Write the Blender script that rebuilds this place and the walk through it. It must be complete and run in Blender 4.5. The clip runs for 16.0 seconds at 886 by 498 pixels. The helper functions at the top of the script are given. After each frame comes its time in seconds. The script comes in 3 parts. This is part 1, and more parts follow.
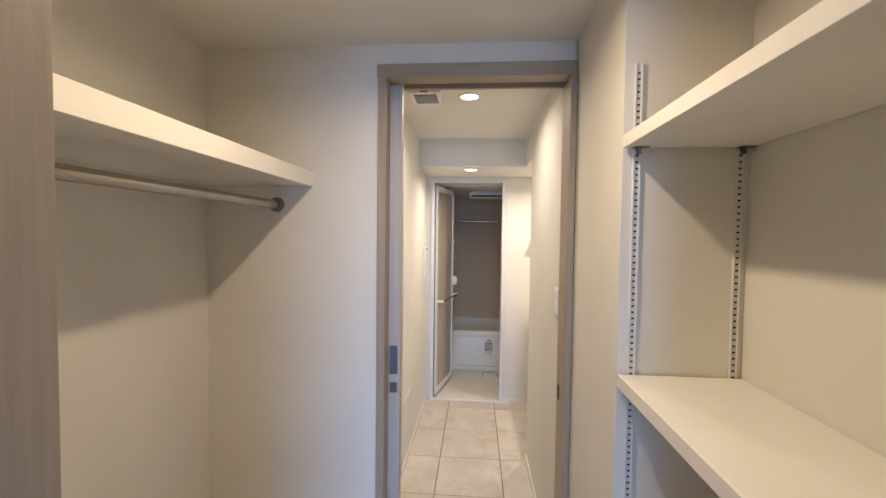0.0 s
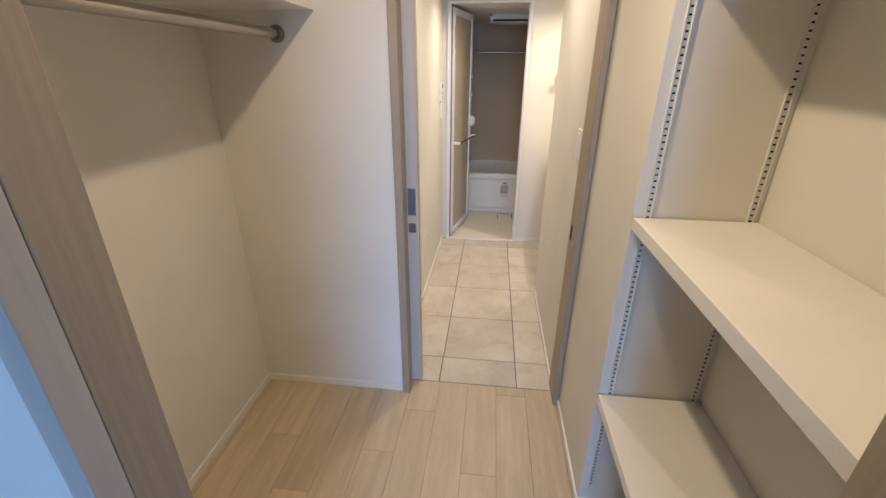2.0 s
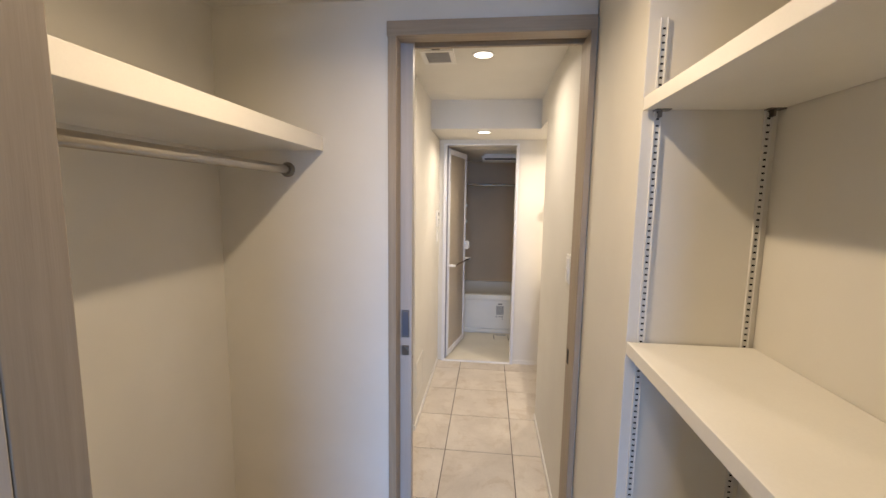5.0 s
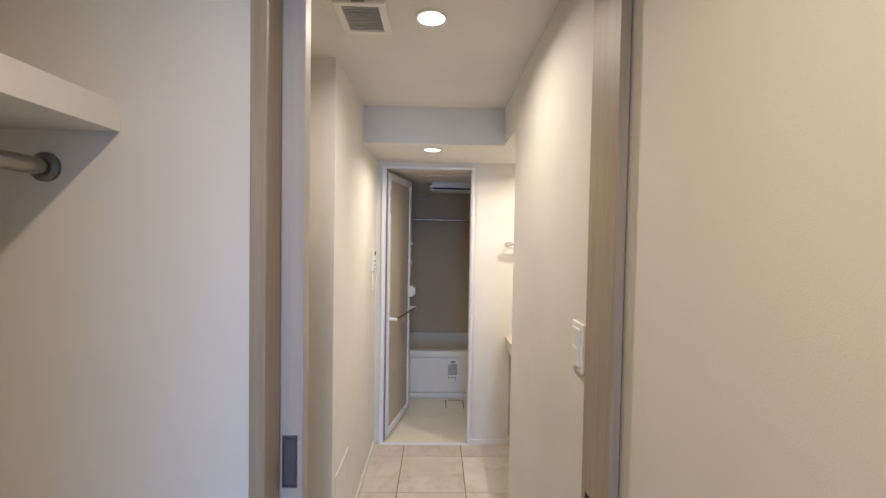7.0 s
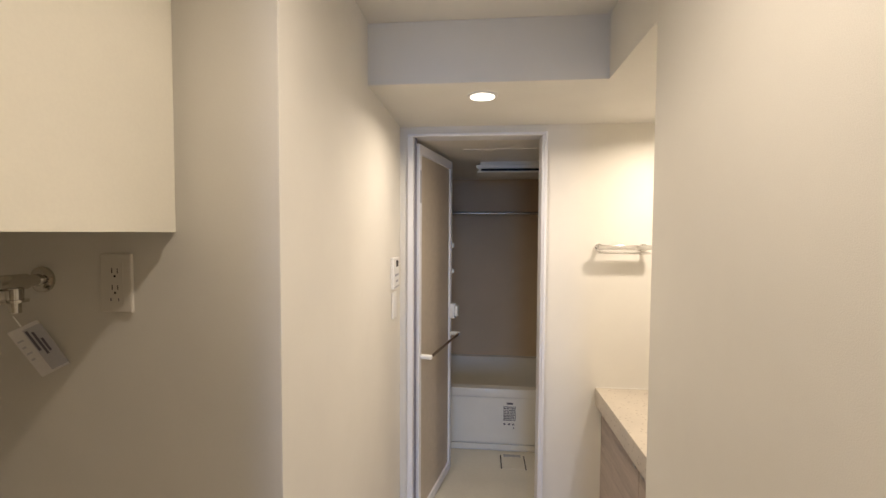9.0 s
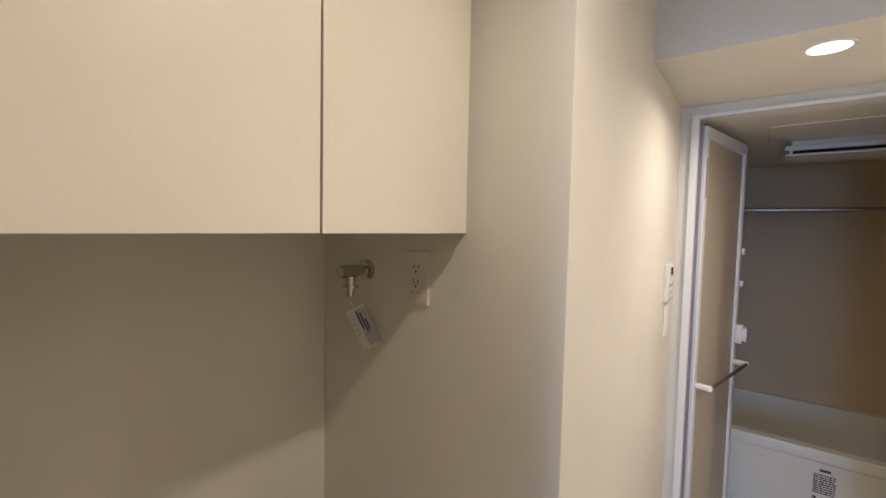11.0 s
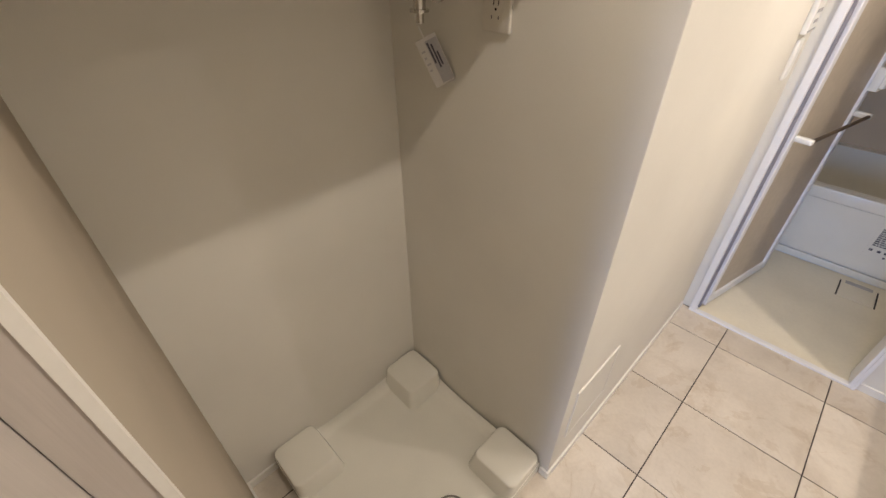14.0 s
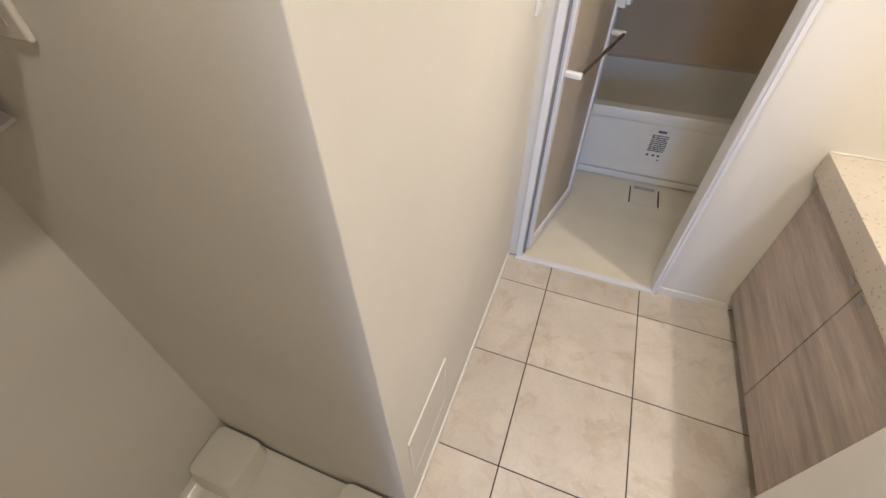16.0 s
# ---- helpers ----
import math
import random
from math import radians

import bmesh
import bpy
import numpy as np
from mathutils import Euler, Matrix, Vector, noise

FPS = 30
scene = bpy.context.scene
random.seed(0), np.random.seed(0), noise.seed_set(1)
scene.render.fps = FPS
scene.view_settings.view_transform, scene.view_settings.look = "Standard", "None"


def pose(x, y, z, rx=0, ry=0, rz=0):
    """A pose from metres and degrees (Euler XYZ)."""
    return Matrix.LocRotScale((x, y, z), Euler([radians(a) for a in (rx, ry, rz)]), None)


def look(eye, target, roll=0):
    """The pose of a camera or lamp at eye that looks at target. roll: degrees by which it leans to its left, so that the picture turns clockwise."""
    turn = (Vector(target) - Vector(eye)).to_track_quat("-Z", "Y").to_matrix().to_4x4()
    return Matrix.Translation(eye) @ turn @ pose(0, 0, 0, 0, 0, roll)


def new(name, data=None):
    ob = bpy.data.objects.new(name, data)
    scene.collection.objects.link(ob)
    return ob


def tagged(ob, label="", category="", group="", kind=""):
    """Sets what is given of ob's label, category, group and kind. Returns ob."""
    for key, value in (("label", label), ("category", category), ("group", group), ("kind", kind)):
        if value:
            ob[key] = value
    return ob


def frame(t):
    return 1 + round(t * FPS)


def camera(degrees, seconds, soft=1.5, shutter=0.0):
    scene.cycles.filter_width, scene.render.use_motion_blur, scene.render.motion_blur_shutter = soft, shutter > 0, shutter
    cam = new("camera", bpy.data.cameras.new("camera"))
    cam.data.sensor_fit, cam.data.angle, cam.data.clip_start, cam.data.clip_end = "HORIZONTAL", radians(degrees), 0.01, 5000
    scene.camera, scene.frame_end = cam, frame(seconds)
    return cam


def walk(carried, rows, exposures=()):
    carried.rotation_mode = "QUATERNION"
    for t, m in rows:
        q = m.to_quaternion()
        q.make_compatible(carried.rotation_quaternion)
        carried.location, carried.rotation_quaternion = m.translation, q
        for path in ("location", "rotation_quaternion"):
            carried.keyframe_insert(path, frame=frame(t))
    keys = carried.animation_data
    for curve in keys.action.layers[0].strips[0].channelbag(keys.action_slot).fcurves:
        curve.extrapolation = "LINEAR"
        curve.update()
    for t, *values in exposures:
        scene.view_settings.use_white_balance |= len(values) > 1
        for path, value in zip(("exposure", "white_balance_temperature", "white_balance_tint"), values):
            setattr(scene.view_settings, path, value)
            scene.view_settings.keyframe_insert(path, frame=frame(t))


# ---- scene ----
cam = camera(93.8, 16.0)
PATH = [
    (0, (0.555, 0.453, 1.505), (0.396, 2.446, 1.435), 0.7),
    (0.5, (0.547, 0.456, 1.506), (0.353, 2.44, 1.344), 0.6),
    (1, (0.549, 0.465, 1.5), (0.333, 2.423, 1.155), 0.5),
    (1.5, (0.548, 0.47, 1.503), (0.329, 2.377, 0.941), 0.4),
    (2, (0.545, 0.468, 1.505), (0.337, 2.29, 0.706), 0.3),
    (2.5, (0.544, 0.467, 1.5), (0.347, 2.187, 0.497), 0.3),
    (3, (0.547, 0.468, 1.501), (0.353, 2.146, 0.432), 0.2),
    (3.5, (0.546, 0.465, 1.509), (0.347, 2.22, 0.572), 0.4),
    (4, (0.556, 0.468, 1.513), (0.34, 2.327, 0.81), 0.4),
    (4.5, (0.556, 0.464, 1.518), (0.332, 2.398, 1.064), 0.6),
    (5, (0.559, 0.462, 1.515), (0.343, 2.435, 1.268), 0.8),
    (7.5, (0.537, 1.509, 1.487), (0.594, 3.508, 1.433), 1.0),
    (8.0, (0.541, 1.79, 1.500), (0.586, 3.788, 1.432), 0.7),
    (8.2, (0.542, 1.917, 1.505), (0.577, 3.915, 1.428), 0.6),
    (10.3, (0.401, 2.276, 1.520), (-0.479, 4.070, 1.448), 0.8),
    (10.5, (0.392, 2.270, 1.522), (-0.594, 4.008, 1.444), 1.0),
    (11, (0.376, 2.254, 1.525), (-0.826, 3.849, 1.417), 1.2),
    (11.5, (0.368, 2.247, 1.519), (-0.979, 3.718, 1.362), 1.1),
    (12, (0.370, 2.246, 1.516), (-1.035, 3.633, 1.196), 0.9),
    (12.5, (0.36, 2.247, 1.51), (-1.034, 3.58, 0.979), 0.4),
    (13, (0.357, 2.246, 1.508), (-0.977, 3.514, 0.725), 0.2),
    (13.5, (0.35, 2.247, 1.504), (-0.894, 3.434, 0.483), -0.0),
    (14, (0.347, 2.251, 1.501), (-0.795, 3.366, 0.296), -0.3),
    (14.5, (0.328, 2.278, 1.494), (-0.709, 3.373, 0.18), -0.7),
    (15, (0.304, 2.355, 1.49), (-0.596, 3.49, 0.111), -0.7),
    (15.5, (0.322, 2.493, 1.49), (-0.421, 3.71, 0.087), -0.9),
    (16, (0.335, 2.709, 1.492), (-0.18, 4.023, 0.075), -0.5),
]
EXPOSURES = [(0, 0.12, 6720, 10), (1, 0.12, 6700, 10), (2, 0.1, 7000, 10), (2.5, 0.1, 7200, 10), (3, 0.1, 7800, 10), (3.5, 0.1, 8300, 10),
             (4, 0.12, 8100, 10), (4.5, 0.14, 7200, 10), (5, 0.15, 7000, 10), (7.5, -0.1, 6350, 10), (8, -0.12, 6900, 10), (8.2, -0.15, 6900, 10),
             (10.5, -0.2, 6700, 10), (12, -0.05, 6450, 10), (13.5, 0.12, 6500, 10), (14.5, 0.25, 6500, 10), (15.5, 0.2, 6500, 10), (16, 0.05, 6400, 10)]
walk(cam, [(t, look(eye, target, roll)) for t, eye, target, roll in PATH], EXPOSURES)

# ---- world, daylight and lamps ----
world = bpy.data.worlds.new("sky")
scene.world = world
world.use_nodes = True
wn = world.node_tree
sky = wn.nodes.new("ShaderNodeTexSky")
sky.sky_type, sky.sun_disc = "NISHITA", False
sky.sun_elevation, sky.sun_rotation = radians(35), radians(60)
wn.nodes["Background"].inputs[1].default_value = 0.08
wn.links.new(sky.outputs[0], wn.nodes["Background"].inputs[0])

CLOSET_TOP, HALL_TOP, SOFFIT, BATH_TOP = 2.25, 2.228, 2.02, 1.975


def area_lamp(name, m, size, watts, colour, size_y=0.0):
    data = bpy.data.lights.new(name, "AREA")
    data.shape = "RECTANGLE" if size_y else "DISK"
    data.size, data.energy, data.color = size, watts, colour
    data.spread = radians(80 if size_y else 161)
    if size_y:
        data.size_y = size_y
    ob = new(name, data)
    ob.matrix_world = m
    return ob


WARM, AMBER = (1.0, 0.875, 0.745), (1.0, 0.79, 0.55)
LAMPS = [("closet", 0.415, 1.30, CLOSET_TOP, 9.2), ("hall", 0.51, 2.645, HALL_TOP, 6.3),
         ("beam", 0.505, 3.75, SOFFIT, 5.2), ("basin", 1.32, 3.80, SOFFIT, 7.9)]
for tag, x, y, z, watts in LAMPS:
    area_lamp("lamp_" + tag, pose(x, y, z - 0.012), 0.06, watts, AMBER if tag == "closet" else WARM)
area_lamp("window_daylight", pose(0.85, -2.36, 1.35, 72, 0, 0), 1.25, 25, (0.25, 0.49, 1.0), 1.9)


# ---- materials ----
def material(name, colour, rough=0.6, metal=0.0, vary=0.06, scale=6.0, bump=0.0, bump_scale=200.0, per_object=0.0, grain=None, spec=0.5, tint=None):
    """Principled surface: two scales of colour variation, fine relief, optional stretched grain."""
    m = bpy.data.materials.new(name)
    m.use_nodes = True
    t = m.node_tree
    b = t.nodes["Principled BSDF"]
    b.inputs["Roughness"].default_value, b.inputs["Metallic"].default_value = rough, metal
    b.inputs["Specular IOR Level"].default_value = spec
    co = t.nodes.new("ShaderNodeTexCoord")
    place = t.nodes.new("ShaderNodeMapping")
    t.links.new(co.outputs["Object"], place.inputs["Vector"])
    if grain:
        place.inputs["Scale"].default_value = grain
    big = t.nodes.new("ShaderNodeTexNoise")
    big.inputs["Scale"].default_value, big.inputs["Detail"].default_value = scale, 6
    t.links.new(place.outputs[0], big.inputs["Vector"])
    ramp = t.nodes.new("ShaderNodeValToRGB")
    dark = tuple(c * (1 - 2.2 * vary) for c in (tint or colour))
    light = tuple(min(1, c * (1 + 1.2 * vary)) for c in colour)
    ramp.color_ramp.elements[0].color, ramp.color_ramp.elements[1].color = (*dark, 1), (*light, 1)
    ramp.color_ramp.elements[0].position, ramp.color_ramp.elements[1].position = 0.3, 0.7
    t.links.new(big.outputs["Fac"], ramp.inputs["Fac"])
    out = ramp.outputs["Color"]
    fine = t.nodes.new("ShaderNodeTexNoise")
    fine.inputs["Scale"].default_value, fine.inputs["Detail"].default_value = bump_scale, 4
    t.links.new(place.outputs[0], fine.inputs["Vector"])
    mix = t.nodes.new("ShaderNodeMix")
    mix.data_type, mix.blend_type = "RGBA", "MULTIPLY"
    mix.inputs["Factor"].default_value = min(1.0, vary * 4)
    t.links.new(out, mix.inputs["A"])
    fr = t.nodes.new("ShaderNodeValToRGB")
    fr.color_ramp.elements[0].color, fr.color_ramp.elements[0].position = (0.72, 0.72, 0.72, 1), 0.3
    fr.color_ramp.elements[1].position = 0.65
    t.links.new(fine.outputs["Fac"], fr.inputs["Fac"])
    t.links.new(fr.outputs["Color"], mix.inputs["B"])
    out = mix.outputs["Result"]
    if per_object:
        info = t.nodes.new("ShaderNodeObjectInfo")
        ranged = t.nodes.new("ShaderNodeMapRange")
        ranged.inputs["To Min"].default_value, ranged.inputs["To Max"].default_value = 1 - per_object, 1 + per_object
        t.links.new(info.outputs["Random"], ranged.inputs["Value"])
        hsv = t.nodes.new("ShaderNodeHueSaturation")
        t.links.new(ranged.outputs["Result"], hsv.inputs["Value"])
        t.links.new(out, hsv.inputs["Color"])
        out = hsv.outputs["Color"]
        shift = t.nodes.new("ShaderNodeVectorMath")
        shift.operation = "SCALE"
        shift.inputs["Scale"].default_value = 37.0
        t.links.new(info.outputs["Random"], shift.inputs[0])
        t.links.new(shift.outputs[0], place.inputs["Location"])
    t.links.new(out, b.inputs["Base Color"])
    if bump:
        bp = t.nodes.new("ShaderNodeBump")
        bp.inputs["Strength"].default_value, bp.inputs["Distance"].default_value = bump, 0.002
        t.links.new(fine.outputs["Fac"], bp.inputs["Height"])
        t.links.new(bp.outputs[0], b.inputs["Normal"])
    return m


M_WALL = material("cream_wallpaper", (0.76, 0.735, 0.68), 0.85, vary=0.02, scale=3, bump=0.22, bump_scale=600, spec=0.2)
# niche side of the door pocket: one even colour, darker and browner than M_WALL
M_POCKET = material("darker_pocket_wall", (0.43, 0.375, 0.30), 0.7, vary=0.02, scale=5, bump=0.15, bump_scale=500, spec=0.2)
M_CEIL = material("ceiling_paper", (0.77, 0.75, 0.70), 0.9, vary=0.02, scale=3, bump=0.22, bump_scale=500, spec=0.2)
M_TRIM = material("white_trim", (0.80, 0.78, 0.74), 0.45, vary=0.02)
M_SHELF = material("white_melamine", (0.80, 0.785, 0.74), 0.38, vary=0.02, scale=4)
M_EDGE = material("shelf_edge_band", (0.82, 0.80, 0.76), 0.4, vary=0.02)
M_CAB = material("ivory_cabinet", (0.80, 0.765, 0.67), 0.42, vary=0.02, scale=3)
M_FRAME = material("grained_frame", (0.37, 0.30, 0.225), 0.5, vary=0.06, scale=7, grain=(14, 14, 0.5), bump=0.12, bump_scale=55)
M_HEAD = material("grained_frame_across", (0.37, 0.30, 0.225), 0.5, vary=0.06, scale=7, grain=(0.5, 14, 14), bump=0.12, bump_scale=55)
M_LEAF = material("grey_door_film", (0.50, 0.455, 0.42), 0.5, vary=0.05, scale=5, grain=(8, 8, 0.3), bump=0.1, bump_scale=60)
M_PLANK = material("pale_oak_plank", (0.56, 0.455, 0.325), 0.42, vary=0.07, scale=4, grain=(7, 0.7, 1), bump=0.12, bump_scale=40, per_object=0.09)
M_TILE = material("stone_tile", (0.69, 0.63, 0.55), 0.36, vary=0.05, scale=3.0, tint=(0.62, 0.555, 0.475), bump=0.05, bump_scale=90, per_object=0.04)
M_GROUT = material("dark_grout", (0.06, 0.05, 0.045), 0.9)
M_UNDER = material("joint_brown", (0.13, 0.095, 0.065), 0.8)
M_STEEL = material("brushed_steel", (0.46, 0.42, 0.36), 0.26, 1.0, vary=0.03)
M_CHROME = material("chrome", (0.80, 0.80, 0.80), 0.08, 1.0, vary=0.01)
M_NICKEL = material("dull_nickel", (0.26, 0.24, 0.22), 0.3, 1.0, vary=0.04)
M_BLUEGREY = material("recessed_pull_metal", (0.16, 0.17, 0.21), 0.4, 0.6)
M_BLACK = material("black_void", (0.012, 0.012, 0.012), 0.8)
M_RAIL = material("painted_rail", (0.74, 0.73, 0.70), 0.4, vary=0.02)
M_PLASTIC = material("white_plastic", (0.80, 0.79, 0.76), 0.35, vary=0.015)
M_IVORY = material("ivory_plate", (0.70, 0.665, 0.60), 0.45, vary=0.015)
M_TAPMETAL = material("tap_chrome", (0.56, 0.54, 0.50), 0.12, 1.0, vary=0.03)
M_PAN = material("glossy_ivory_resin", (0.80, 0.78, 0.71), 0.16, vary=0.015)
M_TUB = material("glossy_white_tub", (0.81, 0.785, 0.71), 0.12, vary=0.015)
M_BATHFLOOR = material("bath_floor", (0.81, 0.765, 0.65), 0.45, vary=0.03, scale=4, bump=0.2, bump_scale=70)
M_BATHWALL = material("taupe_bath_panel", (0.66, 0.515, 0.35), 0.55, vary=0.025, scale=3, spec=0.25)
M_BATHCEIL = material("bath_ceiling_panel", (0.80, 0.76, 0.68), 0.35, vary=0.02)
M_FROST = material("frosted_tan_panel", (0.52, 0.45, 0.36), 0.5, vary=0.03, scale=30, bump=0.3, bump_scale=300)
M_ALU = material("white_aluminium", (0.78, 0.78, 0.80), 0.35, vary=0.015)
M_GASKET = material("grey_gasket", (0.22, 0.21, 0.24), 0.6)
M_BAR = material("bronze_bar", (0.20, 0.15, 0.11), 0.35, 0.7)
M_COUNTER = material("speckled_counter", (0.56, 0.50, 0.42), 0.28, vary=0.05)
M_VANITY = material("greige_wood_front", (0.46, 0.385, 0.335), 0.5, vary=0.15, scale=4, grain=(5, 0.45, 6), bump=0.08, bump_scale=50)
M_INK = material("dark_print", (0.08, 0.075, 0.10), 0.7)
M_GREYINK = material("grey_print", (0.42, 0.41, 0.43), 0.7)
M_STICKER = material("sticker_print", (0.09, 0.085, 0.10), 0.7)
M_GRILLE = material("grey_grille", (0.42, 0.42, 0.43), 0.6)
M_TAG = material("tag_paper", (0.62, 0.60, 0.58), 0.6, vary=0.03)

# cloudy stains and thin veins in the floor tiles
tt = M_TILE.node_tree
tile_bsdf = tt.nodes["Principled BSDF"]
tile_co = tt.nodes.new("ShaderNodeTexCoord")
tile_info = tt.nodes.new("ShaderNodeObjectInfo")
tile_shift = tt.nodes.new("ShaderNodeVectorMath")
tile_shift.operation = "MULTIPLY_ADD"
tile_shift.inputs[1].default_value = (53, 53, 53)
tt.links.new(tile_info.outputs["Random"], tile_shift.inputs[0])
tt.links.new(tile_co.outputs["Object"], tile_shift.inputs[2])
for stain_scale, stain_twist, low, high, shade in ((5.5, 1.6, 0.50, 0.70, (0.80, 0.755, 0.70, 1)), (2.6, 3.2, 0.565, 0.60, (0.86, 0.81, 0.75, 1))):
    stain = tt.nodes.new("ShaderNodeTexNoise")
    stain.inputs["Scale"].default_value, stain.inputs["Detail"].default_value = stain_scale, 9
    stain.inputs["Roughness"].default_value, stain.inputs["Distortion"].default_value = 0.66, stain_twist
    tt.links.new(tile_shift.outputs[0], stain.inputs["Vector"])
    stain_ramp = tt.nodes.new("ShaderNodeValToRGB")
    stain_ramp.color_ramp.elements[0].color, stain_ramp.color_ramp.elements[0].position = (1, 1, 1, 1), low
    stain_ramp.color_ramp.elements[1].color, stain_ramp.color_ramp.elements[1].position = shade, high
    tt.links.new(stain.outputs["Fac"], stain_ramp.inputs["Fac"])
    stain_mix = tt.nodes.new("ShaderNodeMix")
    stain_mix.data_type, stain_mix.blend_type = "RGBA", "MULTIPLY"
    stain_mix.inputs["Factor"].default_value = 0.55
    tt.links.new(tile_bsdf.inputs["Base Color"].links[0].from_socket, stain_mix.inputs["A"])
    tt.links.new(stain_ramp.outputs["Color"], stain_mix.inputs["B"])
    tt.links.new(stain_mix.outputs["Result"], tile_bsdf.inputs["Base Color"])

# dark chips in the counter
ct = M_COUNTER.node_tree
chip = ct.nodes.new("ShaderNodeTexVoronoi")
chip.inputs["Scale"].default_value = 55
chip_co = ct.nodes.new("ShaderNodeTexCoord")
ct.links.new(chip_co.outputs["Object"], chip.inputs["Vector"])
chip_ramp = ct.nodes.new("ShaderNodeValToRGB")
chip_ramp.color_ramp.elements[0].color, chip_ramp.color_ramp.elements[0].position = (0.34, 0.28, 0.22, 1), 0.12
chip_ramp.color_ramp.elements[1].color, chip_ramp.color_ramp.elements[1].position = (1, 1, 1, 1), 0.24
ct.links.new(chip.outputs["Distance"], chip_ramp.inputs["Fac"])
chip_mix = ct.nodes.new("ShaderNodeMix")
chip_mix.data_type, chip_mix.blend_type = "RGBA", "MULTIPLY"
chip_mix.inputs["Factor"].default_value = 0.55
counter_bsdf = ct.nodes["Principled BSDF"]
ct.links.new(counter_bsdf.inputs["Base Color"].links[0].from_socket, chip_mix.inputs["A"])
ct.links.new(chip_ramp.outputs["Color"], chip_mix.inputs["B"])
ct.links.new(chip_mix.outputs["Result"], counter_bsdf.inputs["Base Color"])

M_GLOW = bpy.data.materials.new("lamp_glow")
M_GLOW.use_nodes = True
glow = M_GLOW.node_tree.nodes["Principled BSDF"]
glow.inputs["Emission Color"].default_value = (1.0, 0.93, 0.82, 1)
glow.inputs["Emission Strength"].default_value = 4.0

M_GLASS = bpy.data.materials.new("clear_glass")
M_GLASS.use_nodes = True
M_GLASS.node_tree.nodes["Principled BSDF"].inputs["Transmission Weight"].default_value = 1.0
M_GLASS.node_tree.nodes["Principled BSDF"].inputs["Roughness"].default_value = 0.0


# ---- mesh helpers ----
def box(bm, x0, x1, y0, y1, z0, z1, bevel=0.0, segments=2):
    made = bmesh.ops.create_cube(bm, size=1)["verts"]
    for v in made:
        v.co = Vector((x0 + (v.co.x + 0.5) * (x1 - x0), y0 + (v.co.y + 0.5) * (y1 - y0), z0 + (v.co.z + 0.5) * (z1 - z0)))
    if bevel:
        edges = {e for v in made for e in v.link_edges}
        bmesh.ops.bevel(bm, geom=list(edges), offset=bevel, segments=segments, affect="EDGES", profile=0.5)
    return bm


def tube(bm, a, b, r0, r1=None, sides=24):
    a, b = Vector(a), Vector(b)
    m = Matrix.Translation((a + b) / 2) @ (b - a).to_track_quat("Z", "Y").to_matrix().to_4x4()
    bmesh.ops.create_cone(bm, cap_ends=True, segments=sides, radius1=r0, radius2=r0 if r1 is None else r1, depth=(b - a).length, matrix=m)
    return bm


def ring(bm, c, r_in, r_out, z0, z1, sides=40):
    """An upright annulus with rounded-off outer lip."""
    rows = [(r_in, z1), (r_in, z0), (r_out * 0.97, z0), (r_out, z0 + (z1 - z0) * 0.35), (r_out, z1)]
    loops = [[bm.verts.new((c[0] + r * math.cos(2 * math.pi * k / sides), c[1] + r * math.sin(2 * math.pi * k / sides), z)) for k in range(sides)] for r, z in rows]
    for p, q in zip(loops, loops[1:] + loops[:1]):
        for k in range(sides):
            bm.faces.new((p[k], p[(k + 1) % sides], q[(k + 1) % sides], q[k]))
    return bm


def blank():
    return bmesh.new()


def solid(*a, **k):
    return box(bmesh.new(), *a, **k)


def part(name, bm, mat, parent=None, label="", smooth=False):
    bmesh.ops.recalc_face_normals(bm, faces=bm.faces)
    mesh = bpy.data.meshes.new(name)
    bm.to_mesh(mesh)
    bm.free()
    mesh.materials.append(mat)
    if smooth:
        for f in mesh.polygons:
            f.use_smooth = True
        mesh.set_sharp_from_angle(angle=radians(35))
    ob = new(name, mesh)
    if parent:
        ob.parent = parent
    return tagged(ob, label=label) if label else ob


def thing(name, label, category, m=None, group=""):
    ob = new(name)
    if m is not None:
        ob.matrix_world = m
    return tagged(ob, label, category, group)


def structure(name, bm, mat, label, category, smooth=False):
    return tagged(part(name, bm, mat, None, "", smooth), label, category, "", "structure")


# ---- plan ----
XL = -0.556          # back wall of hanging space and of laundry niche
WALL_Y0, WALL_Y1 = 0.712, 0.80      # wall with the first opening
DOOR_Y0, DOOR_Y1 = 2.09, 2.222     # wall with the sliding door
HALL_L, HALL_R = 0.112, 0.912      # faces of the passage
NICHE_Y = 2.974                    # far side of laundry niche
BATH_Y0, BATH_Y1 = 4.185, 4.26     # bathroom partition
WING_Y, SHELF_BACK = 1.575, 1.245   # pier beside the shelves, wall behind them
VAN_Y = 3.225                      # start of basin alcove
OPEN_L, OPEN_R = 0.141, 0.949      # first opening

# room behind the camera, with its window
structure("wall_room_west", solid(-1.42, -1.30, -2.40, WALL_Y1, 0, 2.45), M_WALL, "cream papered wall of the daylit room", "wall")
structure("wall_room_east", solid(2.30, 2.42, -2.40, WALL_Y1, 0, 2.45), M_WALL, "cream papered wall of the daylit room", "wall")
bm = solid(-1.42, 2.42, -2.52, -2.40, 0, 0.35)
box(bm, -1.42, 2.42, -2.52, -2.40, 2.35, 2.45)
box(bm, -1.42, 0.20, -2.52, -2.40, 0.35, 2.35)
box(bm, 1.50, 2.42, -2.52, -2.40, 0.35, 2.35)
structure("wall_room_south", bm, M_WALL, "cream papered wall with a large window", "wall")
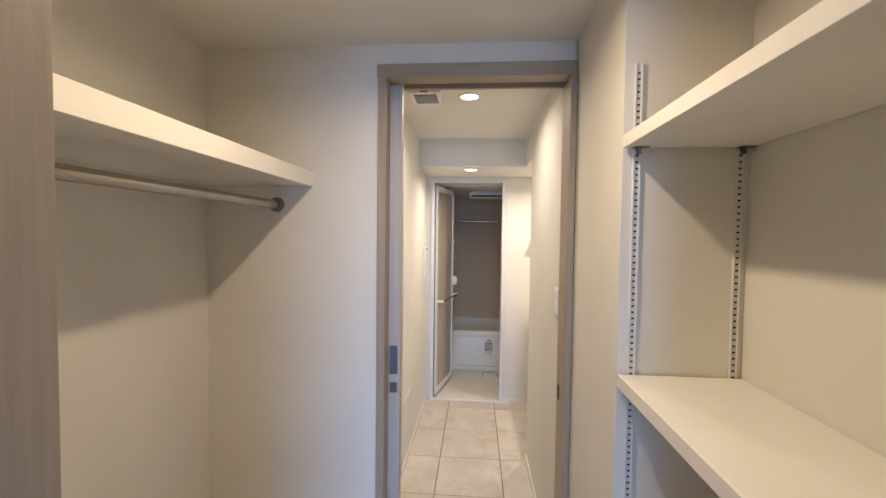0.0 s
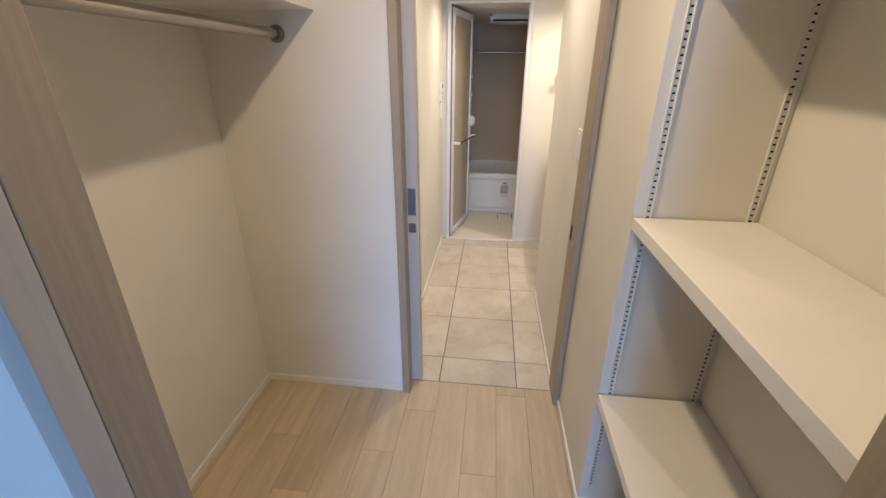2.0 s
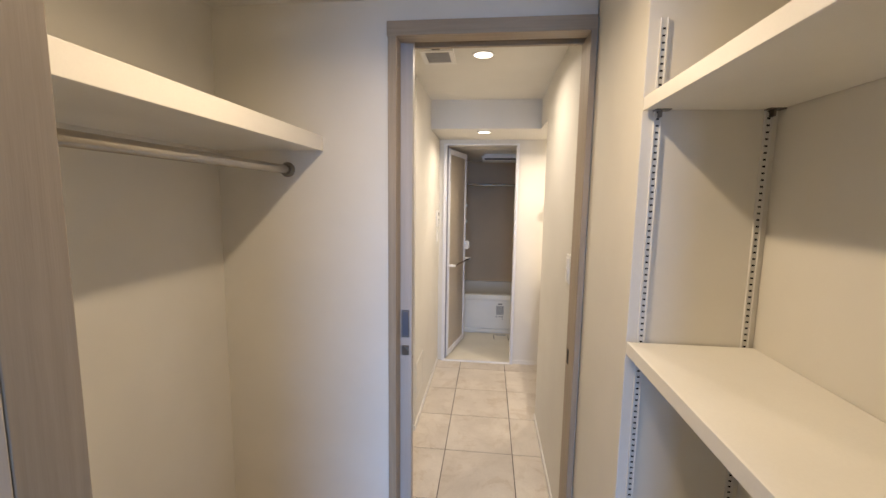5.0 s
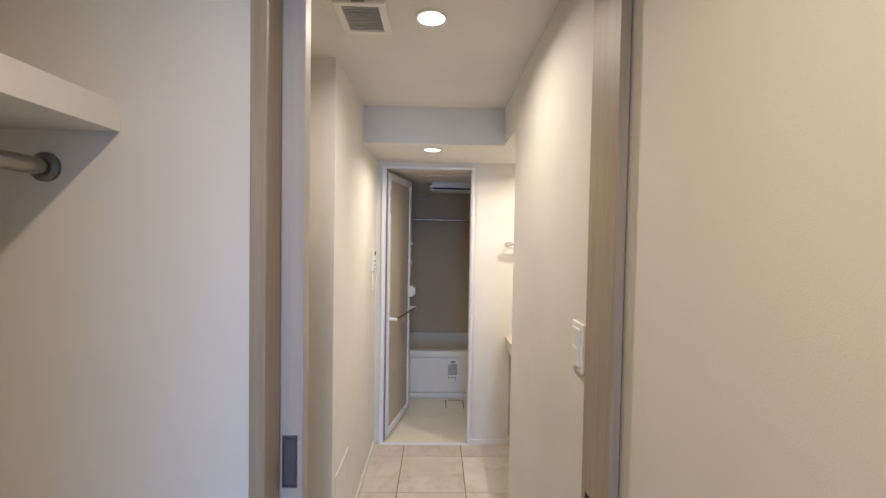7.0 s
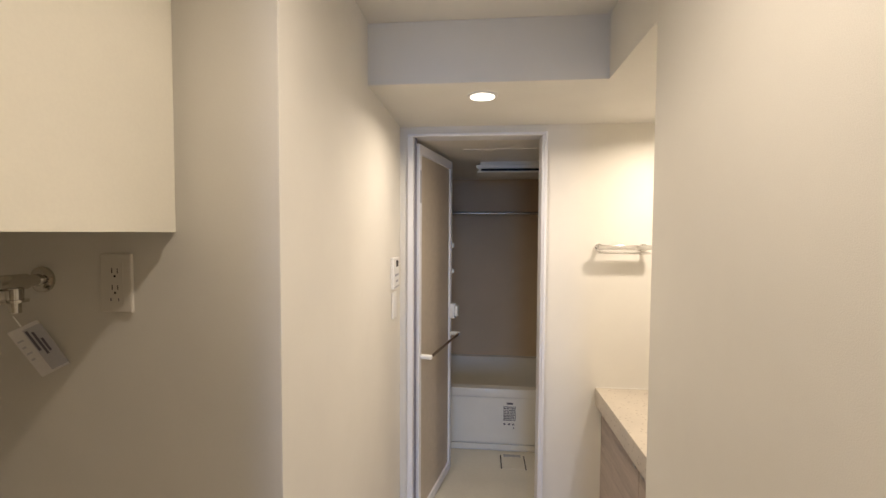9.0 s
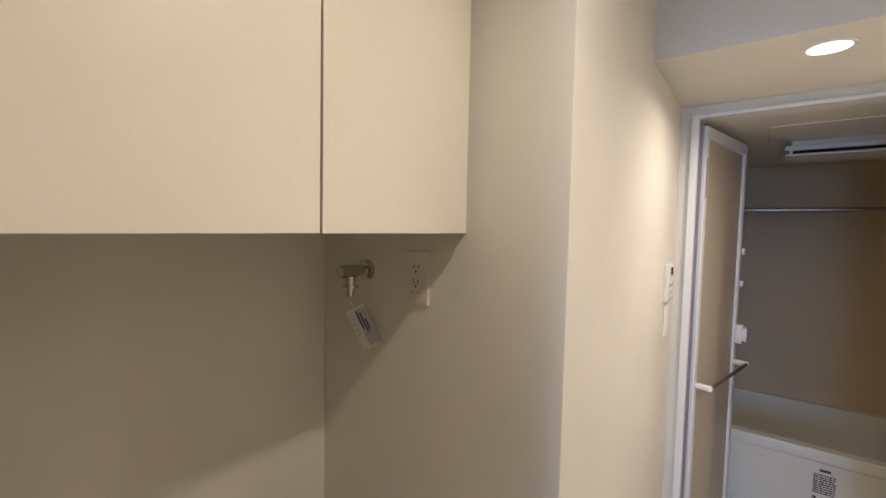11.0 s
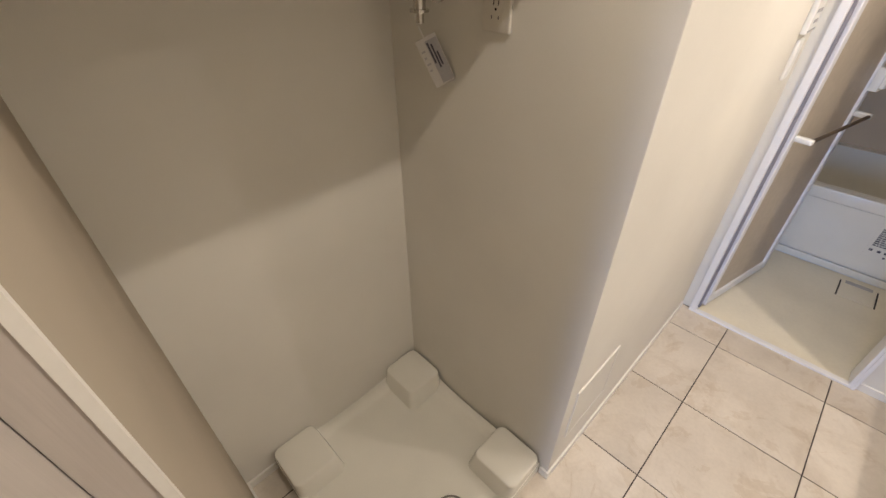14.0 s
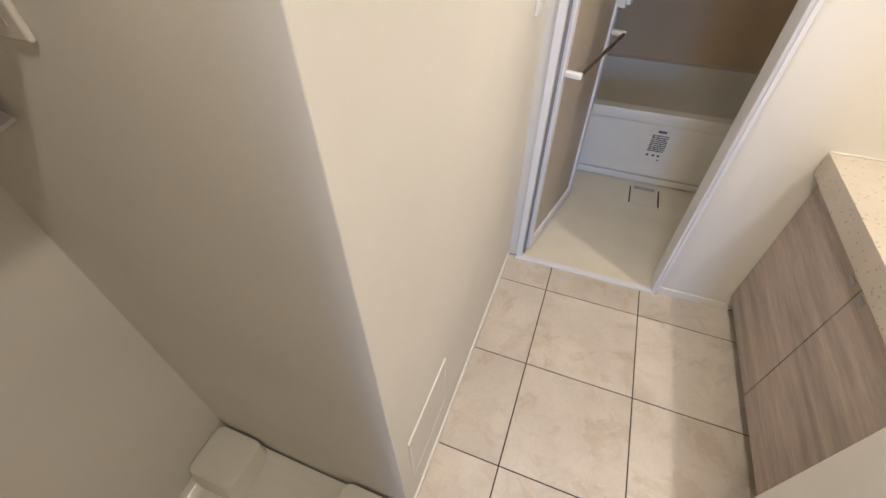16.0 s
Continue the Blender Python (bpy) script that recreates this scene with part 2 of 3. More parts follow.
win = tagged(new("window_1"), "white-framed window letting in daylight", "window", "", "structure")
bm = solid(0.20, 1.50, -2.49, -2.43, 0.35, 0.40)
box(bm, 0.20, 1.50, -2.49, -2.43, 2.30, 2.35)
for x0, x1 in ((0.20, 0.25), (0.83, 0.87), (1.45, 1.50)):
    box(bm, x0, x1, -2.49, -2.43, 0.40, 2.30)
part("window_frame", bm, M_ALU, win)
for x0, x1 in ((0.25, 0.83), (0.87, 1.45)):
    pane = part("pane", solid(x0, x1, -2.463, -2.457, 0.40, 2.30), M_GLASS, win)
    pane.visible_shadow = False
structure("ceiling_room", solid(-1.42, 2.42, -2.52, WALL_Y0, 2.45, 2.55), M_CEIL, "white papered ceiling of the daylit room", "ceiling")

# wall with the first opening
bm = solid(-1.42, OPEN_L - 0.005, WALL_Y0, WALL_Y1, 0, 2.45)
box(bm, OPEN_R + 0.005, 2.42, WALL_Y0, WALL_Y1, 0, 2.45)
box(bm, OPEN_L - 0.005, OPEN_R + 0.005, WALL_Y0, WALL_Y1, 2.19, 2.45)
structure("wall_opening", bm, M_WALL, "cream papered wall with a framed doorway", "wall")
fr = tagged(new("door_frame_1"), "greige wood-grain door frame round the closet opening", "door frame", "", "structure")
part("jamb", solid(OPEN_L - 0.003, OPEN_L + 0.024, 0.7445, WALL_Y1 + 0.010, 0, 2.16, 0.0015), M_FRAME, fr)
part("stop", solid(OPEN_L - 0.003, OPEN_L + 0.024, WALL_Y0 - 0.003, 0.7440, 0, 2.16, 0.002), M_LEAF, fr, "paler front strip of the jamb")
part("jamb", solid(OPEN_R - 0.024, OPEN_R + 0.003, 0.7445, WALL_Y1 + 0.010, 0, 2.16, 0.0015), M_FRAME, fr)
part("stop", solid(OPEN_R - 0.024, OPEN_R + 0.003, WALL_Y0 - 0.003, 0.7440, 0, 2.16, 0.002), M_LEAF, fr, "paler front strip of the jamb")
part("head", solid(OPEN_L - 0.003, OPEN_R + 0.003, WALL_Y0 - 0.012, WALL_Y1 + 0.010, 2.16, 2.188, 0.0015), M_HEAD, fr)

# closet shell
structure("wall_closet_left", solid(XL - 0.1, XL, WALL_Y1, DOOR_Y0, 0, 2.40), M_WALL, "cream papered wall of the hanging space", "wall")
structure("wall_closet_right", solid(SHELF_BACK, SHELF_BACK + 0.1, WALL_Y1, WING_Y, 0, 2.40), M_WALL, "cream papered wall behind the shelves", "wall")
structure("wall_pier", solid(0.931, SHELF_BACK + 0.1, WING_Y, DOOR_Y0, 0, 2.40, 0.002), M_WALL, "cream papered pier beside the shelves", "wall")
structure("ceiling_closet", solid(XL - 0.1, SHELF_BACK + 0.1, WALL_Y1, DOOR_Y0, CLOSET_TOP, CLOSET_TOP + 0.12), M_CEIL, "cream papered ceiling of the closet", "ceiling")

# wall with the sliding door, hollow on its left for the leaf
D_L, D_R, D_TOP = 0.195, 0.904, 2.115
bm = solid(XL - 0.1, 0.160, DOOR_Y0, 2.150, 0, 2.40)
box(bm, XL - 0.1, -0.545, 2.150, 2.206, 0, 2.40)
box(bm, 0.160, 0.930, DOOR_Y0, DOOR_Y1, 2.17, 2.40)
box(bm, XL - 0.1, 0.160, 2.150, DOOR_Y1, 2.17, 2.40)
box(bm, 0.926, 1.75, DOOR_Y0, DOOR_Y1, 0, 2.40)
structure("wall_sliding_door", bm, M_WALL, "cream papered wall with a pocket for the sliding door", "wall")
structure("wall_pocket", solid(XL - 0.018, 0.200, 2.206, DOOR_Y1, 0, 2.17), M_POCKET, "niche side of the door pocket, darker and browner than the other walls", "wall")
fr = tagged(new("door_frame_2"), "greige wood-grain frame of the sliding door", "door frame", "", "structure")
part("jamb", solid(0.162, D_L, 2.072, 2.153, 0, D_TOP, 0.0015), M_FRAME, fr)
part("jamb", solid(0.200, 0.204, 2.2040, 2.2190, 0, D_TOP), M_LEAF, fr)
part("edge_strip", solid(0.200, 0.205, 2.2190, 2.2235, 0, D_TOP), M_TRIM, fr, "thin pale edge strip")
part("jamb", solid(D_R, 0.926, 2.072, 2.2235, 0, D_TOP, 0.0015), M_FRAME, fr)
bm = solid(0.158, 0.926, 2.072, 2.150, D_TOP, 2.168, 0.0015)
box(bm, 0.158, 0.926, 2.206, 2.2245, D_TOP, 2.168, 0.0015)
box(bm, 0.160, 0.926, 2.151, 2.205, 2.150, 2.168)
part("head", bm, M_HEAD, fr)
part("strike_plate", solid(D_R - 0.0015, D_R + 0.001, 2.168, 2.196, 0.83, 0.89), M_BLACK, fr, "small dark strike plate")
leaf = tagged(new("door_1"), "greige sliding door slid almost fully into its pocket", "door", "", "structure")
part("leaf", solid(-0.535, 0.243, 2.163, 2.2035, 0.006, 2.145, 0.002), M_LEAF, leaf)
bm = solid(0.198, 0.232, 2.1605, 2.1635, 0.915, 1.035, 0.001)
pull = part("finger_pull", bm, M_BLUEGREY, leaf, "dark recessed metal finger pull")
bm = solid(0.200, 0.230, 2.1595, 2.1607, 0.917, 0.922)
box(bm, 0.200, 0.230, 2.1595, 2.1607, 1.028, 1.033)
box(bm, 0.199, 0.203, 2.1595, 2.1607, 0.922, 1.028)
box(bm, 0.227, 0.231, 2.1595, 2.1607, 0.922, 1.028)
part("rim", bm, M_NICKEL, pull)
lock = part("lock_plate", solid(0.199, 0.231, 2.1605, 2.1635, 0.835, 0.878, 0.001), M_NICKEL, leaf, "square dull metal lock plate")
part("thumb_turn", tube(blank(), (0.215, 2.162, 0.857), (0.215, 2.155, 0.857), 0.010), M_NICKEL, lock, smooth=True)
part("latch_hole", tube(blank(), (0.2415, 2.181, 0.82), (0.2435, 2.181, 0.82), 0.004, sides=12), M_BLACK, leaf)

# passage, laundry niche and basin alcove
structure("wall_niche_back", solid(XL - 0.12, XL - 0.019, DOOR_Y1, NICHE_Y + 0.1, 0, 2.40), M_WALL, "cream papered back wall of the laundry niche", "wall")
structure("wall_hall_left", solid(XL - 0.02, HALL_L, NICHE_Y, BATH_Y0, 0, 2.40, 0.002), M_WALL, "cream papered wall beside the laundry niche", "wall")
structure("wall_hall_right", solid(HALL_R, 1.75, DOOR_Y1, VAN_Y, 0, 2.40, 0.002), M_WALL, "cream papered wall of the passage", "wall")
structure("wall_alcove", solid(1.65, 1.75, VAN_Y, BATH_Y0, 0, 2.40), M_WALL, "cream papered wall behind the basin", "wall")
structure("ceiling_hall", solid(XL - 0.12, HALL_R + 0.3, DOOR_Y1, 3.612, HALL_TOP, HALL_TOP + 0.12), M_CEIL, "cream papered ceiling of the passage", "ceiling")
bm = solid(HALL_L, 0.918, 3.612, BATH_Y0, SOFFIT, 2.40)
box(bm, 0.918, 1.65, VAN_Y, BATH_Y0, SOFFIT, 2.40)
structure("ceiling_beam", bm, M_CEIL, "cream papered dropped ceiling beam", "ceiling")

# bathroom partition and shell
B_L, B_R, B_TOP = 0.178, 0.783, 1.970
bm = solid(-0.5, 0.150, BATH_Y0, BATH_Y1, 0, 2.40)
box(bm, 0.804, 1.75, BATH_Y0, BATH_Y1, 0, 2.40)
box(bm, 0.150, 0.804, BATH_Y0, BATH_Y1, 1.986, 2.40)
structure("wall_bath", bm, M_WALL, "cream papered wall with the bathroom doorway", "wall")
fr = tagged(new("door_frame_3"), "white aluminium bathroom door frame", "door frame", "", "structure")
part("jamb", solid(0.150, B_L, BATH_Y0 - 0.018, BATH_Y1 + 0.01, 0.0, B_TOP, 0.003), M_ALU, fr)
part("jamb", solid(B_R, 0.804, BATH_Y0 - 0.018, BATH_Y1 + 0.01, 0.0, B_TOP, 0.003), M_ALU, fr)
part("jamb_lip", solid(0.794, 0.807, BATH_Y0 - 0.026, BATH_Y0 - 0.0185, 0.0, 1.985, 0.002), M_ALU, fr)
part("head", solid(0.150, 0.804, BATH_Y0 - 0.018, BATH_Y1 + 0.01, B_TOP, 1.985, 0.003), M_ALU, fr)
part("sill", solid(0.150, 0.804, BATH_Y0 - 0.022, BATH_Y0 + 0.006, -0.01, 0.010, 0.002), M_ALU, fr)
part("seal", solid(B_L, B_L + 0.010, BATH_Y0 + 0.012, BATH_Y0 + 0.03, 0.014, B_TOP), M_GASKET, fr, "grey rubber seal")
BX0, BX1, BY1 = -0.22, 1.40, 5.83
structure("wall_bath_left", solid(BX0 - 0.08, BX0, BATH_Y1, BY1, 0, 2.3), M_BATHWALL, "taupe bathroom wall panel", "wall")
structure("wall_bath_right", solid(BX1, BX1 + 0.08, BATH_Y1, BY1, 0, 2.3), M_BATHWALL, "taupe bathroom wall panel", "wall")
back = structure("wall_bath_back", solid(BX0 - 0.08, BX1 + 0.08, BY1 + 0.02, BY1 + 0.10, 0, 2.3), M_BATHWALL, "taupe bathroom wall with panel joints", "wall")
part("panel", solid(BX0, BX1, BY1, BY1 + 0.019, 0, 2.0), M_BATHWALL, back)
structure("wall_bath_inside", solid(0.812, BX1, BATH_Y1, BATH_Y1 + 0.02, 0, 2.3), M_BATHCEIL, "pale bathroom wall panel", "wall")
bm = solid(BX0, BX1, BATH_Y1, BY1, BATH_TOP, BATH_TOP + 0.1)
box(bm, 0.40, 0.98, 4.50, 4.86, BATH_TOP - 0.004, BATH_TOP + 0.01, 0.002)
structure("ceiling_bath", bm, M_BATHCEIL, "pale bathroom ceiling panel with an access hatch", "ceiling")
structure("floor_bath", solid(BX0, BX1, BATH_Y0 + 0.007, BY1, -0.06, -0.004), M_BATHFLOOR, "cream resin bathroom floor", "floor")

# baseboards
def baseboard(x0, x1, y0, y1):
    structure("baseboard", solid(x0, x1, y0, y1, 0, 0.036, 0.0015), M_TRIM, "thin white baseboard along the wall", "baseboard")

baseboard(XL, XL + 0.009, WALL_Y1, DOOR_Y0)
baseboard(XL + 0.009, 0.158, DOOR_Y0 - 0.009, DOOR_Y0)
baseboard(0.922, 0.931, WING_Y - 0.009, 2.072)
baseboard(0.931, SHELF_BACK, WING_Y - 0.009, WING_Y)
baseboard(SHELF_BACK - 0.009, SHELF_BACK, WALL_Y1, WING_Y - 0.009)
baseboard(HALL_L, HALL_L + 0.008, NICHE_Y - 0.008, BATH_Y0 - 0.03)
baseboard(0.085, HALL_L, NICHE_Y - 0.008, NICHE_Y)
baseboard(HALL_R - 0.008, HALL_R, 2.224, VAN_Y + 0.008)
baseboard(HALL_R, 1.10, VAN_Y, VAN_Y + 0.008)
baseboard(0.811, 1.10, BATH_Y0 - 0.008, BATH_Y0)
baseboard(XL - 0.019, XL - 0.011, DOOR_Y1, 2.33)
baseboard(XL - 0.011, 0.2, DOOR_Y1, DOOR_Y1 + 0.008)


# ---- closet: hanging shelf and rod ----
shelf = thing("closet_shelf", "thick white hanging shelf across the closet wall", "shelf")
part("board", solid(XL, -0.112, WALL_Y1, DOOR_Y0, 1.694, 1.748), M_SHELF, shelf)
part("edge_band", solid(-0.112, -0.106, WALL_Y1, DOOR_Y0, 1.692, 1.750, 0.0015), M_EDGE, shelf)
rod = thing("clothes_rod", "brushed steel clothes rod under the white shelf", "clothes rod")
part("rod", tube(blank(), (-0.256, WALL_Y1, 1.618), (-0.256, DOOR_Y0, 1.618), 0.0175), M_STEEL, rod, smooth=True)
for y0, y1 in ((DOOR_Y0, DOOR_Y0 - 0.012), (WALL_Y1, WALL_Y1 + 0.012)):
    bm = tube(blank(), (-0.256, y0, 1.618), (-0.256, (y0 + y1) / 2, 1.618), 0.030)
    tube(bm, (-0.256, (y0 + y1) / 2, 1.618), (-0.256, y1, 1.618), 0.030, 0.022)
    part("flange", bm, M_NICKEL, rod, "round chrome end flange", True)

# ---- closet: adjustable shelves ----
def wall_shelf(z):
    s = thing("wall_shelf", "white melamine shelf on slotted wall rails", "shelf", group="adjustable shelves")
    part("board", solid(0.936, SHELF_BACK - 0.002, WALL_Y1 + 0.004, WING_Y - 0.007, z - 0.031, z), M_SHELF, s)
    part("edge_band", solid(0.930, 0.936, WALL_Y1 + 0.004, WING_Y - 0.007, z - 0.032, z + 0.001, 0.001), M_EDGE, s)
    for x in (0.967, 1.222):
        bm = solid(x - 0.014, x + 0.022, WING_Y - 0.030, WING_Y - 0.0065, z - 0.034, z - 0.0315)
        box(bm, x - 0.002, x + 0.002, WING_Y - 0.026, WING_Y - 0.0065, z - 0.050, z - 0.034)
        part("bracket", bm, M_NICKEL, s, "small metal shelf bracket")

for z in (1.766, 1.142, 0.535):
    wall_shelf(z)


def slotted_rail(x):
    r = thing("shelf_rail", "white slotted shelf rail screwed to the wall", "shelf rail", group="slotted rails")
    bm = solid(x - 0.009, x + 0.009, WING_Y - 0.0035, WING_Y, 0.10, 1.952)
    box(bm, x - 0.009, x - 0.0065, WING_Y - 0.007, WING_Y - 0.0035, 0.10, 1.952)
    box(bm, x + 0.0065, x + 0.009, WING_Y - 0.007, WING_Y - 0.0035, 0.10, 1.952)
    part("channel", bm, M_RAIL, r)
    verts, faces = [], []
    z = 0.115
    while z < 1.94:
        k = len(verts)
        verts += [(x - 0.0034, WING_Y - 0.0045, z), (x + 0.0034, WING_Y - 0.0045, z), (x + 0.0034, WING_Y - 0.0045, z + 0.0044), (x - 0.0034, WING_Y - 0.0045, z + 0.0044)]
        verts += [(a, b + 0.0008, c) for a, b, c in verts[k:k + 4]]
        faces += [(k, k + 1, k + 2, k + 3), (k + 4, k + 7, k + 6, k + 5)] + [(k + i, k + 4 + i, k + 4 + (i + 1) % 4, k + (i + 1) % 4) for i in range(4)]
        z += 0.0163
    mesh = bpy.data.meshes.new("slots")
    mesh.from_pydata(verts, [], faces)
    mesh.materials.append(M_BLACK)
    ob = new("perforation", mesh)
    ob.parent = r
    tagged(ob, "row of dark slots", kind="stuff")

slotted_rail(0.967)
slotted_rail(1.222)

# ---- ceiling lamps and vent ----
for tag, x, y, z, watts in LAMPS:
    d = thing("downlight", "small round recessed ceiling downlight, switched on", "downlight", group="recessed downlights")
    part("trim_ring", ring(blank(), (x, y), 0.046, 0.056, z - 0.006, z), M_PLASTIC, d, smooth=True)
    part("lens", tube(blank(), (x, y, z - 0.004), (x, y, z - 0.001), 0.046, sides=40), M_GLOW, d, "glowing lens")
vent = thing("ceiling_vent", "square white ceiling vent with a grey grille", "vent")
bm = solid(0.200, 0.366, 2.547, 2.568, HALL_TOP - 0.014, HALL_TOP, 0.003)
box(bm, 0.200, 0.366, 2.725, 2.746, HALL_TOP - 0.014, HALL_TOP, 0.003)
box(bm, 0.200, 0.224, 2.568, 2.725, HALL_TOP - 0.014, HALL_TOP, 0.003)
box(bm, 0.342, 0.366, 2.568, 2.725, HALL_TOP - 0.014, HALL_TOP, 0.003)
part("frame", bm, M_PLASTIC, vent)
part("backing", solid(0.224, 0.342, 2.568, 2.725, HALL_TOP - 0.005, HALL_TOP), M_GRILLE, vent)
for k in range(9):
    part("slat", solid(0.224, 0.342, 2.575 + k * 0.017, 2.582 + k * 0.017, HALL_TOP - 0.012, HALL_TOP - 0.006), M_GRILLE, vent)
part("latch", solid(0.262, 0.302, 2.538, 2.5465, HALL_TOP - 0.01, HALL_TOP), M_NICKEL, vent)

# ---- laundry niche: wall cabinet ----
cab = thing("wall_cabinet", "ivory two-door wall cabinet hung in the laundry niche", "cabinet")
CB, CT, CX = 1.512, HALL_TOP - 0.002, -0.093
part("body", solid(XL - 0.018, CX - 0.020, 2.262, NICHE_Y - 0.022, CB + 0.004, CT), M_CAB, cab)
part("filler", solid(XL - 0.018, CX - 0.014, NICHE_Y - 0.021, NICHE_Y - 0.001, CB, CT), M_CAB, cab)
part("door", solid(CX - 0.018, CX, 2.258, 2.6005, CB, CT - 0.012, 0.001), M_CAB, cab)
part("door", solid(CX - 0.018, CX, 2.6045, NICHE_Y - 0.023, CB, CT - 0.012, 0.001), M_CAB, cab)

# ---- laundry niche: tap, tag, outlet ----
TY = NICHE_Y
tap = thing("washing_machine_tap", "chrome washing machine tap on the niche wall", "tap")
bm = tube(blank(), (-0.405, TY, 1.412), (-0.405, TY - 0.005, 1.412), 0.027, 0.027)
tube(bm, (-0.405, TY - 0.005, 1.412), (-0.405, TY - 0.010, 1.412), 0.027, 0.018)
part("flange", bm, M_TAPMETAL, tap, smooth=True)
bm = tube(blank(), (-0.405, TY - 0.008, 1.412), (-0.405, TY - 0.058, 1.412), 0.0125)
tube(bm, (-0.405, TY - 0.034, 1.412), (-0.405, TY - 0.068, 1.412), 0.0155)
part("body", bm, M_TAPMETAL, tap, smooth=True)
bm = tube(blank(), (-0.405, TY - 0.068, 1.412), (-0.405, TY - 0.088, 1.412), 0.016, 0.015, 12)
part("knob", bm, M_TAPMETAL, tap, smooth=True)
bm = tube(blank(), (-0.405, TY - 0.055, 1.400), (-0.405, TY - 0.055, 1.378), 0.0135)
tube(bm, (-0.405, TY - 0.055, 1.378), (-0.405, TY - 0.055, 1.373), 0.021)
tube(bm, (-0.405, TY - 0.055, 1.373), (-0.405, TY - 0.055, 1.352), 0.0095)
part("spout", bm, M_TAPMETAL, tap, smooth=True)
tag = thing("hanging_tag", "folded white paper instruction tag hanging from the tap", "tag", pose(-0.400, TY - 0.057, 1.335, 0, -26, 44))
part("card", solid(-0.022, 0.026, -0.0015, 0.0015, -0.120, -0.012, 0.001), M_TAG, tag)
bm = solid(-0.002, 0.026, -0.0032, -0.0017, -0.115, -0.020)
part("flap", bm, M_GREYINK, tag, "grey printed flap")
bm = blank()
for x0, z0, z1 in ((0.000, -0.070, -0.024), (0.007, -0.082, -0.030), (0.013, -0.078, -0.048)):
    box(bm, x0, x0 + 0.004, -0.0040, -0.0033, z0, z1)
part("print", bm, M_INK, tag, "dark print bars")
bm = blank()
for k in range(4):
    box(bm, -0.018, -0.009 - 0.003 * (k % 2), -0.0024, -0.0016, -0.040 - 0.014 * k, -0.036 - 0.014 * k)
part("small_print", bm, M_GREYINK, tag)
part("string", tube(blank(), (0, 0, 0.012), (0, 0, -0.014), 0.0012, sides=8), M_PLASTIC, tag)

out = thing("wall_outlet", "white wall outlet plate with two sockets", "outlet")
plate = part("plate", solid(-0.270, -0.200, TY - 0.008, TY, 1.347, 1.468, 0.003), M_IVORY, out)
part("insert", solid(-0.252, -0.218, TY - 0.0086, TY - 0.0075, 1.362, 1.453), M_IVORY, out)
for z in (1.428, 1.394):
    bm = solid(-0.2425, -0.2408, TY - 0.0092, TY - 0.0084, z, z + 0.010)
    box(bm, -0.2302, -0.2285, TY - 0.0092, TY - 0.0084, z, z + 0.010)
    tube(bm, (-0.2355, TY - 0.0084, z - 0.006), (-0.2355, TY - 0.0092, z - 0.006), 0.0025, sides=10)
    part("socket", bm, M_BLACK, out, "dark socket slots")
bm = solid(-0.246, -0.244, TY - 0.0092, TY - 0.0084, 1.371, 1.377)
box(bm, -0.229, -0.227, TY - 0.0092, TY - 0.0084, 1.371, 1.377)
part("earth_terminal", bm, M_INK, out)

# ---- laundry niche: washing machine pan ----
PX0, PX1, PY0, PY1 = -0.574, 0.082, 2.326, 2.968


def pan_height(u, v):
    """Rim, inner slope and shallow bowl over the unit square."""
    d = min(u, 1 - u, v, 1 - v) * 0.645
    sag = 0.027 * (math.sin(math.pi * u) if min(v, 1 - v) < min(u, 1 - u) else math.sin(math.pi * v))
    rim = 0.060 - sag
    if d < 0.018:
        return rim
    s = min(1.0, (d - 0.018) / 0.03)
    s = s * s * (3 - 2 * s)
    return rim * (1 - s) + (0.022 - 0.004 * min(1, d * 4)) * s


pan = thing("washing_machine_pan", "glossy ivory washing machine drain pan on the floor", "drain pan")
bm = blank()
N = 72
grid = [[bm.verts.new((PX0 + (PX1 - PX0) * i / N, PY0 + (PY1 - PY0) * j / N, pan_height(i / N, j / N))) for j in range(N + 1)] for i in range(N + 1)]
for i in range(N):
    for j in range(N):
        bm.faces.new((grid[i][j], grid[i + 1][j], grid[i + 1][j + 1], grid[i][j + 1]))
border = [grid[i][0] for i in range(N)] + [grid[N][j] for j in range(N)] + [grid[i][N] for i in range(N, 0, -1)] + [grid[0][j] for j in range(N, 0, -1)]
low = [bm.verts.new((v.co.x, v.co.y, 0.002)) for v in border]
for k in range(len(border)):
    n = (k + 1) % len(border)
    bm.faces.new((border[k], low[k], low[n], border[n]))
bm.faces.new(low)
part("tray", bm, M_PAN, pan, smooth=True)


def corner_block(sx, sy):
    cx = PX0 + 0.086 if sx < 0 else PX1 - 0.086
    cy = PY0 + 0.078 if sy < 0 else PY1 - 0.078
    bm = solid(cx - 0.0842, cx + 0.0842, cy - 0.0762, cy + 0.0762, 0.010, 0.100)
    for v in bm.verts:
        if v.co.z < 0.05:
            if (v.co.x - cx) * sx < 0:
                v.co.x -= sx * 0.018
            if (v.co.y - cy) * sy < 0:
                v.co.y -= sy * 0.018
    up = [e for e in bm.edges if abs(e.verts[0].co.z - e.verts[1].co.z) > 0.03]
    bmesh.ops.bevel(bm, geom=up, offset=0.024, segments=5, affect="EDGES", profile=0.5)
    top = [e for e in bm.edges if min(e.verts[0].co.z, e.verts[1].co.z) > 0.09]
    bmesh.ops.bevel(bm, geom=top, offset=0.006, segments=3, affect="EDGES", profile=0.5)
    return part("corner_block", bm, M_PAN, pan, "raised rounded corner foot", True)

